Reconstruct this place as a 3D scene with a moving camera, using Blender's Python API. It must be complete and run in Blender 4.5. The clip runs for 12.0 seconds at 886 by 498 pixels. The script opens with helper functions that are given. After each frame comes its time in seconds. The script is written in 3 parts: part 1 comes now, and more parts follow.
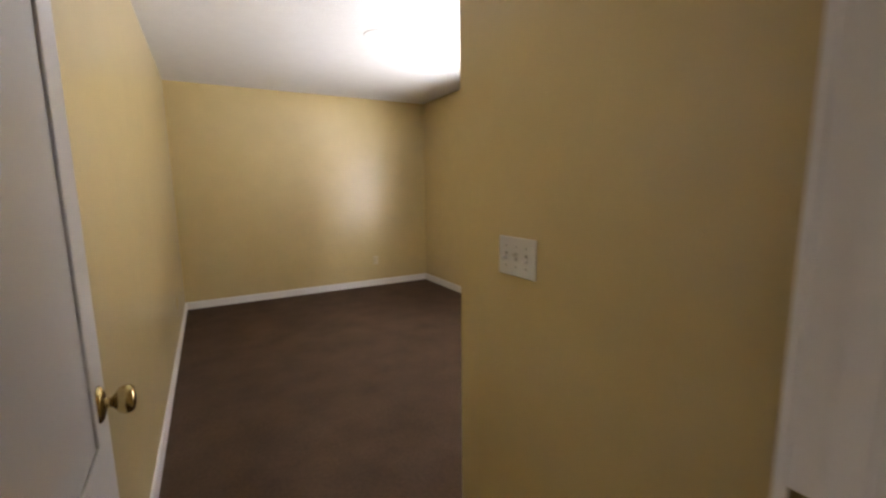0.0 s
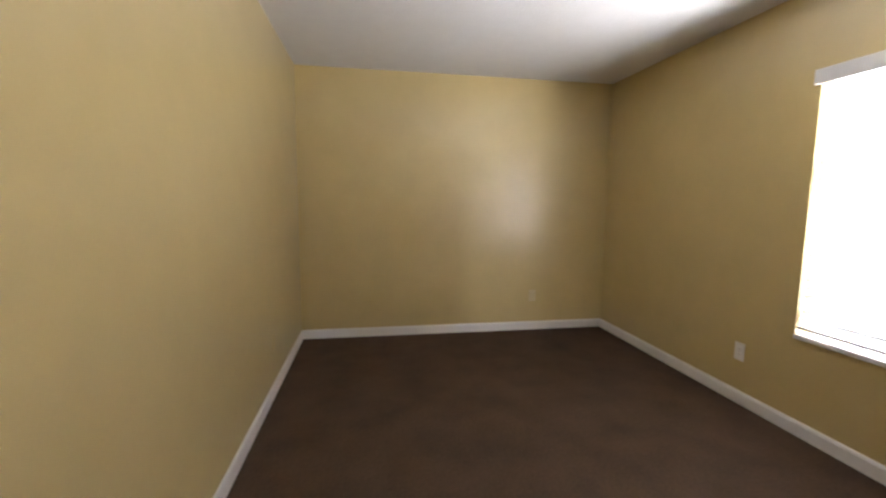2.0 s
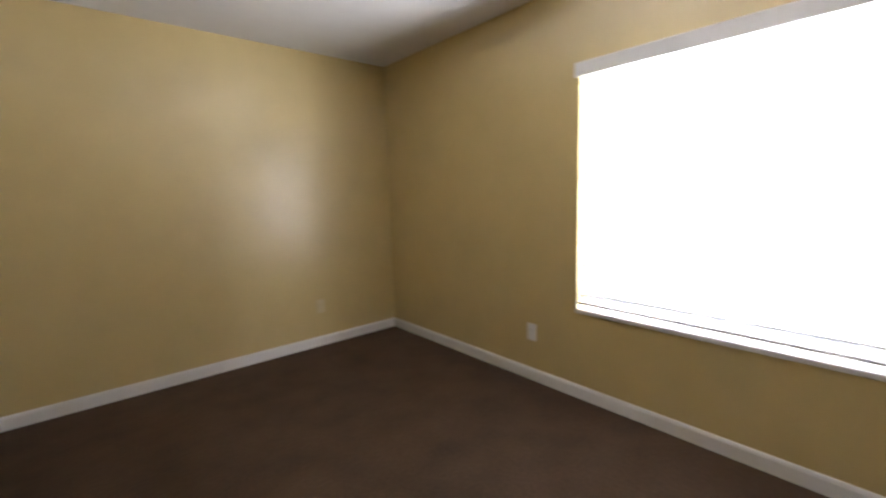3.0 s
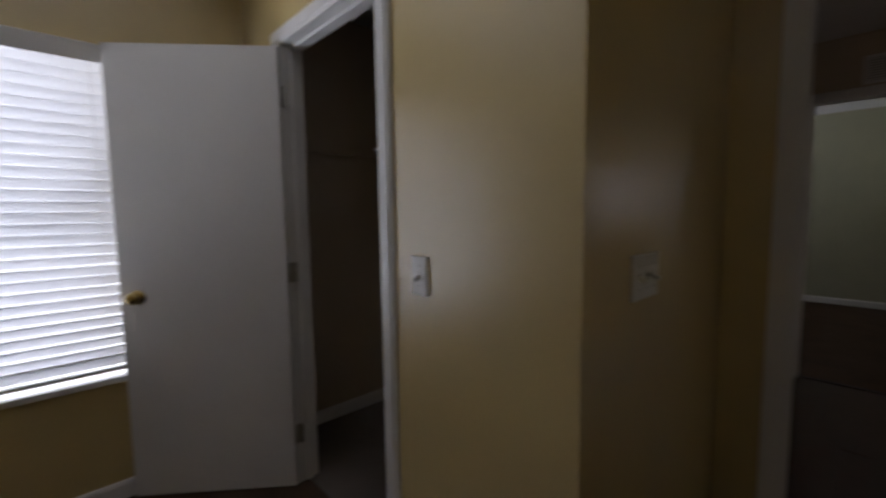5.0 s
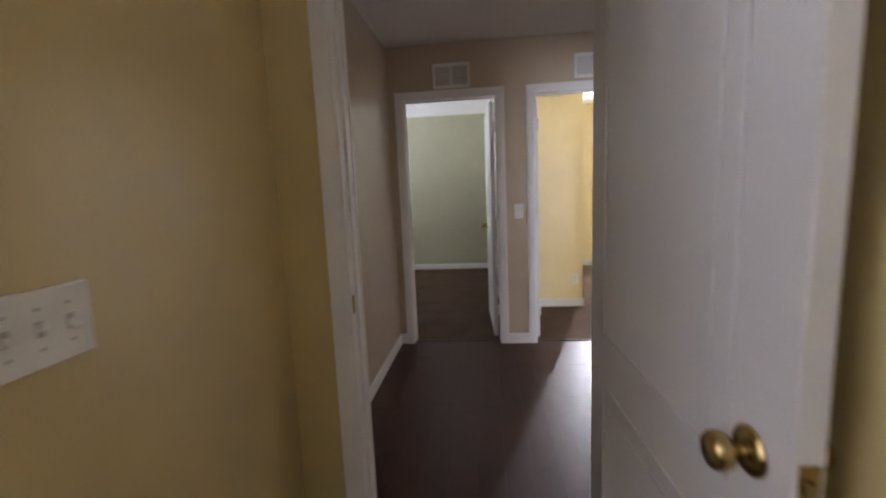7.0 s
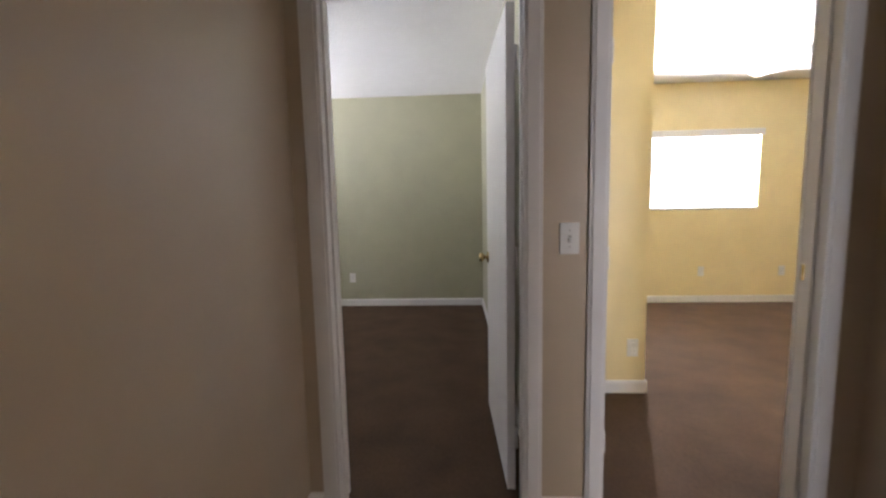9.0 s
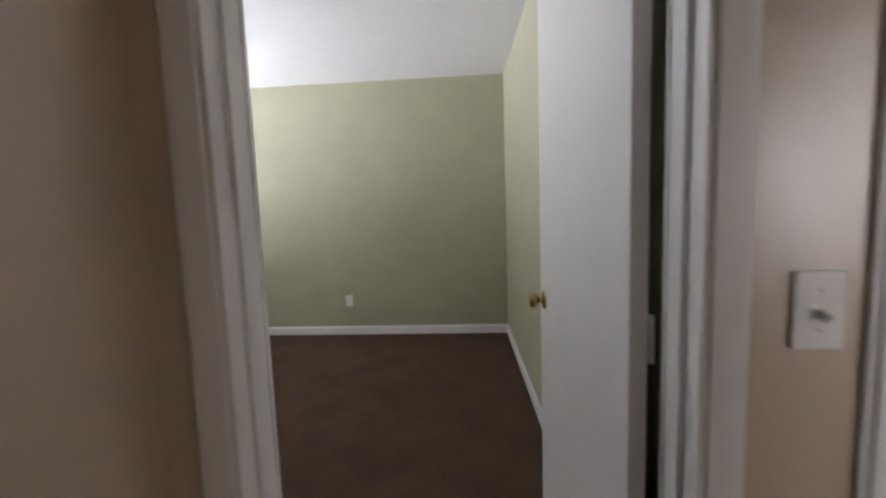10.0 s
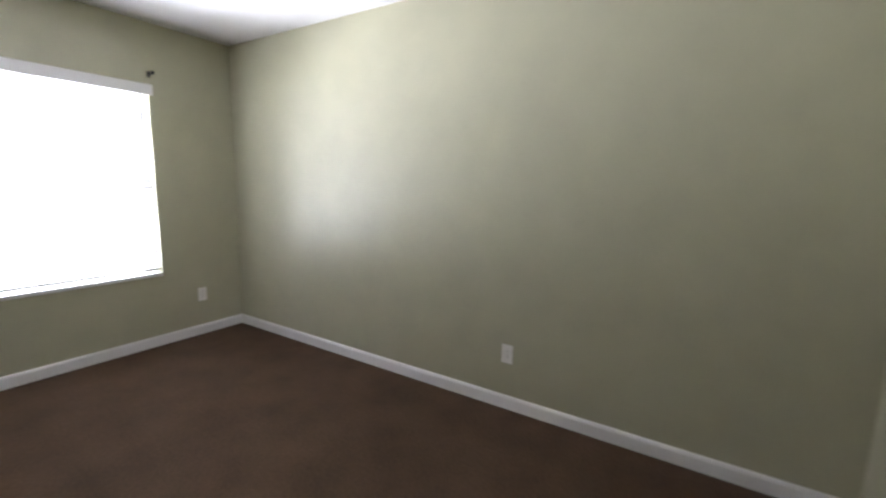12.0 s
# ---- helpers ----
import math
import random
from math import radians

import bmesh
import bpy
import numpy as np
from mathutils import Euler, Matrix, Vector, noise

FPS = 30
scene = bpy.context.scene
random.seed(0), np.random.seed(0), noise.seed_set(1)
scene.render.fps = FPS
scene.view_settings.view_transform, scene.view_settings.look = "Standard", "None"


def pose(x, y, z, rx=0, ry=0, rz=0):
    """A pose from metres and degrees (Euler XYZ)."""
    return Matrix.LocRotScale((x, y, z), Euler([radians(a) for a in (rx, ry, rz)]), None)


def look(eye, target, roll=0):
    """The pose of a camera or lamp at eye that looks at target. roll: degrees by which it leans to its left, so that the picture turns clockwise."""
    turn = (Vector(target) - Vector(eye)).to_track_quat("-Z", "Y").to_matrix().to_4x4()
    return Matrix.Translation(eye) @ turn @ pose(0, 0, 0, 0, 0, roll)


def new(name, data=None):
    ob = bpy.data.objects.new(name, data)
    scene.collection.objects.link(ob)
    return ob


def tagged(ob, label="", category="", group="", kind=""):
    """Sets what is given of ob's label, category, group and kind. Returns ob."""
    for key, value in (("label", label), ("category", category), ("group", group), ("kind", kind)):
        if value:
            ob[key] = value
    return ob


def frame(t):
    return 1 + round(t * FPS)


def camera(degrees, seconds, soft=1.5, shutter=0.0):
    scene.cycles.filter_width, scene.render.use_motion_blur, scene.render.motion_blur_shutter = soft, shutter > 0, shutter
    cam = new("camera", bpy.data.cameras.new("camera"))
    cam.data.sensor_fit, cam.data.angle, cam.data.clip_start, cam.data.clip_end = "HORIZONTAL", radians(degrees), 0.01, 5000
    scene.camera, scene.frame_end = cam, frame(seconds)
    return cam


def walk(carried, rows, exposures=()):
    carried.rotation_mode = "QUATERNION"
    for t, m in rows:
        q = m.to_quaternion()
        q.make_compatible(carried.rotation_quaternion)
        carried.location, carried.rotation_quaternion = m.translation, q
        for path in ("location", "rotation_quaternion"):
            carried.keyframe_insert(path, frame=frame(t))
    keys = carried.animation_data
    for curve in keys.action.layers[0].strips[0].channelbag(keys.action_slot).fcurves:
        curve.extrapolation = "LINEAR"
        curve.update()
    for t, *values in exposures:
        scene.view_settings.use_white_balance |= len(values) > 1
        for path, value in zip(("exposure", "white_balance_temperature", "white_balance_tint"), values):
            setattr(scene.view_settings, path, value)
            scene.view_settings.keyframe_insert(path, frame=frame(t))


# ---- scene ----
cam = camera(93.1, 12.0, soft=2.3, shutter=0.4)
PATH = [
    (0, (0.303, -0.2, 1.325), (1.266, 1.529, 1.031), -0.7),
    (0.4, (0.404, -0.012, 1.318), (1.082, 1.848, 1.034), 1.4),
    (0.5, (0.426, 0.032, 1.328), (0.982, 1.932, 1.042), 2.4),
    (1, (0.551, 0.412, 1.315), (0.78, 2.383, 1.064), 1.1),
    (1.5, (0.604, 0.803, 1.278), (0.799, 2.773, 0.995), -0.4),
    (2, (0.646, 1.208, 1.295), (0.981, 3.166, 1.065), 0.6),
    (2.5, (0.719, 1.528, 1.274), (1.444, 3.386, 1.124), -0.7),
    (2.7, (0.738, 1.632, 1.298), (1.67, 3.39, 1.097), -1.1),
    (4.3, (0.852, 1.991, 1.28), (2.744, 1.384, 1.047), -1.7),
    (4.5, (0.805, 1.953, 1.276), (2.576, 1.047, 1.067), 0.0),
    (5, (0.667, 1.891, 1.29), (2.113, 0.521, 1.111), -0.7),
    (5.5, (0.588, 1.999, 1.334), (1.335, 0.159, 1.103), -0.5),
    (6, (0.514, 1.934, 1.312), (0.818, -0.021, 1.021), -1.5),
    (6.5, (0.473, 1.639, 1.312), (0.622, -0.341, 1.075), -1.0),
    (6.7, (0.434, 1.517, 1.306), (0.648, -0.452, 1.029), -2.6),
    (8.3, (0.508, 0.063, 1.239), (0.654, -1.921, 1.034), -0.9),
    (8.5, (0.526, -0.099, 1.253), (0.657, -2.079, 1.008), -1.4),
    (9, (0.545, -0.597, 1.247), (0.663, -2.582, 1.029), -1.2),
    (9.5, (0.598, -1.07, 1.265), (0.759, -3.053, 1.057), -0.8),
    (10, (0.669, -1.515, 1.278), (0.824, -3.498, 1.075), -2.0),
    (10.3, (0.699, -1.792, 1.297), (0.867, -3.774, 1.081), -1.6),
    (10.5, (0.718, -1.963, 1.315), (0.958, -3.931, 1.05), -1.0),
    (11, (0.793, -2.473, 1.332), (1.173, -4.42, 1.082), -0.8),
    (11.5, (0.872, -2.958, 1.317), (1.537, -4.824, 1.04), -0.1),
    (12, (1.027, -3.374, 1.367), (2.076, -5.048, 1.057), 1.4),
]
EXPOSURES = [(0, 0.15, 6750, 14), (0.5, 0.05, 6750, 14), (1.0, -0.05, 6650, 13), (2.0, -0.1, 6550, 13), (2.7, 0.05, 6450, 13), (4.3, -2.5, 6350, 14), (4.8, -2.5, 6250, 14),
             (5.5, -1.2, 6100, 15), (6.0, -1.0, 6000, 16), (6.5, -0.4, 6000, 17), (8.3, 0.35, 6250, 17), (9.0, 0.12, 6300, 16), (9.5, -0.05, 6300, 16), (10.0, -0.1, 6250, 14),
             (10.5, 0.0, 6050, 15), (11.0, -0.2, 6150, 15), (12.0, -0.1, 6150, 15)]
walk(cam, [(t, look(eye, target, roll)) for t, eye, target, roll in PATH], EXPOSURES)

# ---- light ----
SUN_ELEV, SUN_FROM = 50.0, (0.19, -0.98)      # the sun stands beyond the yellow bedroom's window
world = bpy.data.worlds.new("sky")
scene.world = world
world.use_nodes = True
wn = world.node_tree
sky = wn.nodes.new("ShaderNodeTexSky")
sky.sky_type, sky.sun_disc = "NISHITA", False
sky.sun_elevation, sky.sun_rotation = radians(SUN_ELEV), math.atan2(SUN_FROM[0], SUN_FROM[1])
wn.nodes["Background"].inputs["Strength"].default_value = 0.12
wn.links.new(sky.outputs[0], wn.nodes["Background"].inputs["Color"])

sun = new("sun", bpy.data.lights.new("sun", "SUN"))
sun.data.energy, sun.data.angle, sun.data.color = 5.0, radians(0.5), (1.0, 0.95, 0.86)
h = math.cos(radians(SUN_ELEV))
sun.matrix_world = look((SUN_FROM[0] * h, SUN_FROM[1] * h, math.sin(radians(SUN_ELEV))), (0, 0, 0))


def window_light(x, y, z, tx, ty, wide, tall, watts, spread=180):
    """Sky light standing in a window's opening, outside its glass."""
    lamp = new("window_light", bpy.data.lights.new("window_light", "AREA"))
    lamp.data.shape, lamp.data.size, lamp.data.size_y = "RECTANGLE", wide, tall
    lamp.data.energy, lamp.data.color, lamp.data.spread = watts, (0.93, 0.96, 1.0), radians(spread)
    lamp.matrix_world = look((x, y, z), (tx, ty, z))


window_light(3.24, 2.353, 1.31, 0, 2.353, 1.55, 1.36, 500)
window_light(4.946, -4.29, 1.31, 0, -4.29, 1.36, 1.40, 760, 112)
window_light(-2.105, -5.945, 1.56, -2.105, 0, 1.39, 0.86, 2800, 140)
# added lamp at the unseen side room's window, to brighten the hall
window_light(-2.1, 2.68, 1.45, -2.1, 0, 2.25, 1.50, 215)


# ---- materials ----
def material(name, colour, rough=0.5, metal=0.0, second=None, scale=3.0, mix=0.5, bump=0.0, bump_scale=200.0, depth=0.002, gloss=0.5, vary=0.0, speckle=0.0, speckle_scale=60.0, coat=0.0):
    """A painted or plain surface: two colours mottled by coarse and fine noise, and fine relief."""
    m = bpy.data.materials.new(name)
    m.use_nodes = True
    n, l = m.node_tree.nodes, m.node_tree.links
    b = n["Principled BSDF"]
    b.inputs["Roughness"].default_value, b.inputs["Metallic"].default_value = rough, metal
    b.inputs["Specular IOR Level"].default_value = gloss
    b.inputs["Coat Weight"].default_value, b.inputs["Coat Roughness"].default_value = coat, 0.2
    tex = n.new("ShaderNodeTexCoord")
    coarse = n.new("ShaderNodeTexNoise")
    coarse.inputs["Scale"].default_value, coarse.inputs["Detail"].default_value = scale, 6
    l.new(tex.outputs["Object"], coarse.inputs["Vector"])
    ramp = n.new("ShaderNodeValToRGB")
    second = second or tuple(c * 0.9 for c in colour)
    ramp.color_ramp.elements[0].position, ramp.color_ramp.elements[1].position = 0.5 - mix / 2, 0.5 + mix / 2
    ramp.color_ramp.elements[0].color, ramp.color_ramp.elements[1].color = (*second, 1), (*colour, 1)
    l.new(coarse.outputs["Fac"], ramp.inputs["Fac"])
    out = ramp.outputs["Color"]
    if speckle:
        dots = n.new("ShaderNodeTexNoise")
        dots.inputs["Scale"].default_value, dots.inputs["Detail"].default_value = speckle_scale, 4
        l.new(tex.outputs["Object"], dots.inputs["Vector"])
        span, tone = n.new("ShaderNodeMapRange"), n.new("ShaderNodeHueSaturation")
        span.inputs["From Min"].default_value, span.inputs["From Max"].default_value = 0.3, 0.7
        span.inputs["To Min"].default_value, span.inputs["To Max"].default_value = 1 - speckle, 1 + speckle
        l.new(dots.outputs["Fac"], span.inputs["Value"])
        l.new(span.outputs["Result"], tone.inputs["Value"])
        l.new(out, tone.inputs["Color"])
        out = tone.outputs["Color"]
    if vary:
        info = n.new("ShaderNodeObjectInfo")
        hsv = n.new("ShaderNodeHueSaturation")
        rng = n.new("ShaderNodeMapRange")
        rng.inputs["To Min"].default_value, rng.inputs["To Max"].default_value = 1 - vary, 1 + vary
        l.new(info.outputs["Random"], rng.inputs["Value"])
        l.new(rng.outputs["Result"], hsv.inputs["Value"])
        l.new(out, hsv.inputs["Color"])
        out = hsv.outputs["Color"]
    l.new(out, b.inputs["Base Color"])
    if bump:
        fine = n.new("ShaderNodeTexNoise")
        fine.inputs["Scale"].default_value, fine.inputs["Detail"].default_value = bump_scale, 3
        l.new(tex.outputs["Object"], fine.inputs["Vector"])
        bm = n.new("ShaderNodeBump")
        bm.inputs["Strength"].default_value, bm.inputs["Distance"].default_value = bump, depth
        l.new(fine.outputs["Fac"], bm.inputs["Height"])
        l.new(bm.outputs["Normal"], b.inputs["Normal"])
        l.new(bm.outputs["Normal"], b.inputs["Coat Normal"])
    return m


YELLOW = material("yellow_paint", (0.56, 0.435, 0.20), 0.33, second=(0.535, 0.415, 0.187), bump=0.30, bump_scale=85, depth=0.002, gloss=0.9, speckle=0.03, speckle_scale=5, coat=0.5)
BRIGHT = material("bright_yellow_paint", (0.80, 0.68, 0.40), 0.34, second=(0.78, 0.66, 0.38), bump=0.30, bump_scale=85, depth=0.002, speckle=0.03, speckle_scale=5)
BEIGE = material("beige_paint", (0.49, 0.40, 0.295), 0.36, second=(0.47, 0.382, 0.28), bump=0.30, bump_scale=85, depth=0.002, gloss=0.9, speckle=0.03, speckle_scale=5, coat=0.5)
GREEN = material("sage_paint", (0.41, 0.395, 0.272), 0.48, second=(0.385, 0.37, 0.262), bump=0.30, bump_scale=85, depth=0.002, gloss=0.6, speckle=0.03, speckle_scale=5)
CEIL = material("ceiling_texture", (0.77, 0.755, 0.755), 0.9, second=(0.74, 0.725, 0.725), scale=9, bump=0.6, bump_scale=60, depth=0.006)
WHITE = material("white_gloss_paint", (0.80, 0.79, 0.79), 0.32, second=(0.76, 0.75, 0.75), scale=5, bump=0.08, bump_scale=40, depth=0.001)
DOORW = material("door_paint", (0.74, 0.72, 0.71), 0.38, second=(0.70, 0.68, 0.67), scale=4, bump=0.10, bump_scale=70, depth=0.001)
ALMOND = material("almond_plastic", (0.62, 0.53, 0.34), 0.4, scale=20)
PLASTIC = material("white_plastic", (0.82, 0.81, 0.79), 0.35, scale=20)
GRILLE_SHADE = material("grey_grille_shade", (0.30, 0.29, 0.28), 0.8, scale=20)
# near-black: painted shade of slots and lamp box, also the dark metal brackets
SLOT = material("dark_slot", (0.02, 0.02, 0.02), 0.7)
BRASS = material("polished_brass", (0.58, 0.45, 0.21), 0.24, 1.0, second=(0.44, 0.33, 0.14), scale=30)
STEEL = material("dull_hinge_steel", (0.45, 0.43, 0.40), 0.4, 1.0, scale=40)
CLOSET_CARPET = material("pale_brown_carpet", (0.24, 0.20, 0.17), 0.95, second=(0.18, 0.15, 0.125), scale=3.5, mix=0.35, bump=1.0, bump_scale=320, depth=0.012, gloss=0.15)
CARPET = material("brown_carpet", (0.120, 0.073, 0.045), 0.95, second=(0.080, 0.050, 0.032), scale=3.6, mix=0.42, bump=1.0, bump_scale=320, depth=0.012, gloss=0.15, speckle=0.13, speckle_scale=55)
PLANK = material("dark_laminate", (0.072, 0.032, 0.024), 0.38, second=(0.042, 0.020, 0.016), scale=7, mix=0.6, bump=0.05, bump_scale=90, depth=0.001, vary=0.08, gloss=0.18)
STRIP = material("threshold_bronze", (0.05, 0.035, 0.03), 0.7, 0.0, scale=20)
GRASS = material("dry_lawn", (0.16, 0.15, 0.07), 0.95, second=(0.09, 0.10, 0.04), scale=1.5, bump=1.0, bump_scale=30, depth=0.03)
SIDING = material("grey_siding", (0.5, 0.48, 0.44), 0.8, scale=3)
VINYL = material("window_vinyl", (0.78, 0.78, 0.78), 0.4, scale=10)
WOOD = material("closet_pole_wood", (0.36, 0.23, 0.12), 0.5, second=(0.26, 0.16, 0.08), scale=14)


def slat_material(name, through_share):
    """White blind slats that let some light through."""
    m = material(name, (0.86, 0.86, 0.87), 0.45, second=(0.83, 0.83, 0.84), scale=8)
    n, l = m.node_tree.nodes, m.node_tree.links
    tr, mx = n.new("ShaderNodeBsdfTranslucent"), n.new("ShaderNodeMixShader")
    tr.inputs["Color"].default_value = (0.84, 0.84, 0.88, 1)
    mx.inputs["Fac"].default_value = through_share
    l.new(n["Principled BSDF"].outputs[0], mx.inputs[1])
    l.new(tr.outputs[0], mx.inputs[2])
    l.new(mx.outputs[0], n["Material Output"].inputs["Surface"])
    return m


def glass_material():
    m = bpy.data.materials.new("window_glass")
    m.use_nodes = True
    b = m.node_tree.nodes["Principled BSDF"]
    b.inputs["Roughness"].default_value, b.inputs["Transmission Weight"].default_value, b.inputs["IOR"].default_value = 0.0, 1.0, 1.01
    return m


SLAT, SLAT_THIN, GLASS = slat_material("blind_slat_white", 0.30), slat_material("thin_blind_slat", 0.24), glass_material()
SLAT_DENSE = slat_material("dense_blind_slat", 0.17)


# ---- building helpers ----
def box(bm, x0, x1, y0, y1, z0, z1, bevel=0.0):
    if x0 > x1: x0, x1 = x1, x0
    if y0 > y1: y0, y1 = y1, y0
    made = bmesh.ops.create_cube(bm, size=1, matrix=Matrix.Translation(((x0 + x1) / 2, (y0 + y1) / 2, (z0 + z1) / 2)) @ Matrix.Diagonal((x1 - x0, y1 - y0, z1 - z0, 1)))
    if bevel:
        edges = list({e for v in made["verts"] for e in v.link_edges})
        bmesh.ops.bevel(bm, geom=edges, offset=bevel, segments=2, profile=0.5, affect="EDGES")
    return bm


def lathe(bm, profile, m, steps=28):
    """A turned shape round z from (radius, height) pairs, set by the matrix m."""
    rings = []
    for r, z in profile:
        rings.append([bm.verts.new(m @ Vector((r * math.cos(a), r * math.sin(a), z))) for a in (2 * math.pi * i / steps for i in range(steps))])
    for a, b in zip(rings, rings[1:]):
        for i in range(steps):
            bm.faces.new((a[i], a[(i + 1) % steps], b[(i + 1) % steps], b[i])).smooth = True
    bm.faces.new(list(reversed(rings[0])))
    bm.faces.new(rings[-1])
    bmesh.ops.recalc_face_normals(bm, faces=bm.faces[:])
    return bm


def part(name, bm, mat, parent=None, label=""):
    me = bpy.data.meshes.new(name)
    bm.to_mesh(me)
    bm.free()
    me.materials.append(mat)
    ob = new(name, me)
    if parent is not None:
        ob.parent = parent
    if label:
        tagged(ob, label)
    return ob


def thing(name, m, label, category, group="", kind=""):
    ob = new(name)
    ob.empty_display_size = 0.05
    ob.matrix_world = m
    return tagged(ob, label, category, group, kind)


def slab(name, x0, x1, y0, y1, z0, z1, mat, label, category, bevel=0.0):
    return tagged(part(name, box(bmesh.new(), x0, x1, y0, y1, z0, z1, bevel), mat), label, category, kind="structure")


def wall(name, axis, a0, a1, c0, c1, top, mat, label, holes=()):
    """A wall along the x or y axis from a0 to a1, between c0 and c1 across, with openings (from, to, sill, head)."""
    bm = bmesh.new()

    def put(s0, s1, z0, z1):
        if s1 - s0 > 1e-4 and z1 - z0 > 1e-4:
            box(bm, s0, s1, c0, c1, z0, z1) if axis == "x" else box(bm, c0, c1, s0, s1, z0, z1)
    at = a0
    for s0, s1, sill, head in sorted(holes):
        put(at, s0, 0, top)
        put(s0, s1, 0, sill)
        put(s0, s1, head, top)
        at = s1
    put(at, a1, 0, top)
    bmesh.ops.remove_doubles(bm, verts=bm.verts[:], dist=1e-5)
    return tagged(part(name, bm, mat), label, "wall", kind="structure")


def baseboard(axis, a0, a1, face, side):
    """A skirting board with an eased top, on a wall face; side: +1 or -1, the way it stands out."""
    bm = bmesh.new()
    prof = [(0, 0), (0.013, 0), (0.013, 0.066), (0.009, 0.078), (0.004, 0.084), (0, 0.084)]
    ends = []
    for a in (a0, a1):
        ends.append([bm.verts.new((a, face + side * d, z) if axis == "x" else (face + side * d, a, z)) for d, z in prof])
    n = len(prof)
    for i in range(n):
        bm.faces.new((ends[0][i], ends[0][(i + 1) % n], ends[1][(i + 1) % n], ends[1][i]))
    bm.faces.new(ends[0])
    bm.faces.new(ends[1])
    bmesh.ops.recalc_face_normals(bm, faces=bm.faces[:])
    return tagged(part("baseboard", bm, WHITE), "white painted wooden baseboard along the wall", "baseboard", kind="structure")


def casing_face(parent, axis, o0, o1, head, face, side, width=0.066):
    """Three moulded boards round an opening on one face of a wall."""
    def board(x0, x1, z0, z1):
        bm = bmesh.new()
        for d, e in ((0.011, 0.0), (0.017, 0.012)):
            u0, u1, w0, w1 = x0 + e, x1 - e, z0, z1
            if x1 - x0 > z1 - z0:
                u0, u1, w0, w1 = x0, x1, z0 + e, z1 - e
            lo = face if d < 0.012 else face + side * 0.011
            if axis == "x":
                box(bm, u0, u1, lo, face + side * d, w0, w1, 0.002)
            else:
                box(bm, lo, face + side * d, u0, u1, w0, w1, 0.002)
        part("casing", bm, WHITE, parent)
    board(o0 - width, o0 + 0.004, 0.0, head)
    board(o1 - 0.004, o1 + width, 0.0, head)
    board(o0 - width, o1 + width, head + 0.0005, head + width)


def jambs(parent, axis, o0, o1, head, c0, c1, stop):
    """Jamb boards lining an opening, with a door stop."""
    def put(bm, s0, s1, d0, d1, z0, z1):
        return box(bm, s0, s1, d0, d1, z0, z1, 0.001) if axis == "x" else box(bm, d0, d1, s0, s1, z0, z1, 0.001)
    part("jamb", put(bmesh.new(), o0, o0 + 0.016, c0, c1, 0, head), WHITE, parent)
    part("jamb", put(bmesh.new(), o1 - 0.016, o1, c0, c1, 0, head), WHITE, parent)
    part("jamb", put(bmesh.new(), o0 + 0.016, o1 - 0.016, c0, c1, head - 0.016, head), WHITE, parent)
    part("door_stop", put(bmesh.new(), o0 + 0.016, o0 + 0.027, stop - 0.016, stop + 0.016, 0, head - 0.016), WHITE, parent)
    part("door_stop", put(bmesh.new(), o1 - 0.027, o1 - 0.016, stop - 0.016, stop + 0.016, 0, head - 0.016), WHITE, parent)
    part("door_stop", put(bmesh.new(), o0 + 0.027, o1 - 0.027, stop - 0.016, stop + 0.016, head - 0.027, head - 0.016), WHITE, parent)


def knob_on(leaf, s, z, y, way):
    """A brass door knob with its rosette on a leaf's face."""
    m = Matrix.Translation((s, y, z)) @ pose(0, 0, 0, -90 * way, 0, 0)
    k = part("knob", lathe(bmesh.new(), [(0.013, 0.006), (0.0095, 0.013), (0.0095, 0.020), (0.015, 0.025), (0.0235, 0.031), (0.0265, 0.040), (0.0255, 0.049), (0.0215, 0.054), (0.012, 0.0565), (0.004, 0.057)], m), BRASS, leaf, "polished brass door knob")
    part("rosette", lathe(bmesh.new(), [(0.034, 0.0005), (0.034, 0.003), (0.030, 0.007), (0.021, 0.010), (0.012, 0.011)], m), BRASS, k)


def hinge(parent, s, y, z):
    part("hinge", lathe(bmesh.new(), [(0.006, -0.045), (0.006, 0.045)], pose(s, y, z), 12), STEEL, parent, "dull metal butt hinge")


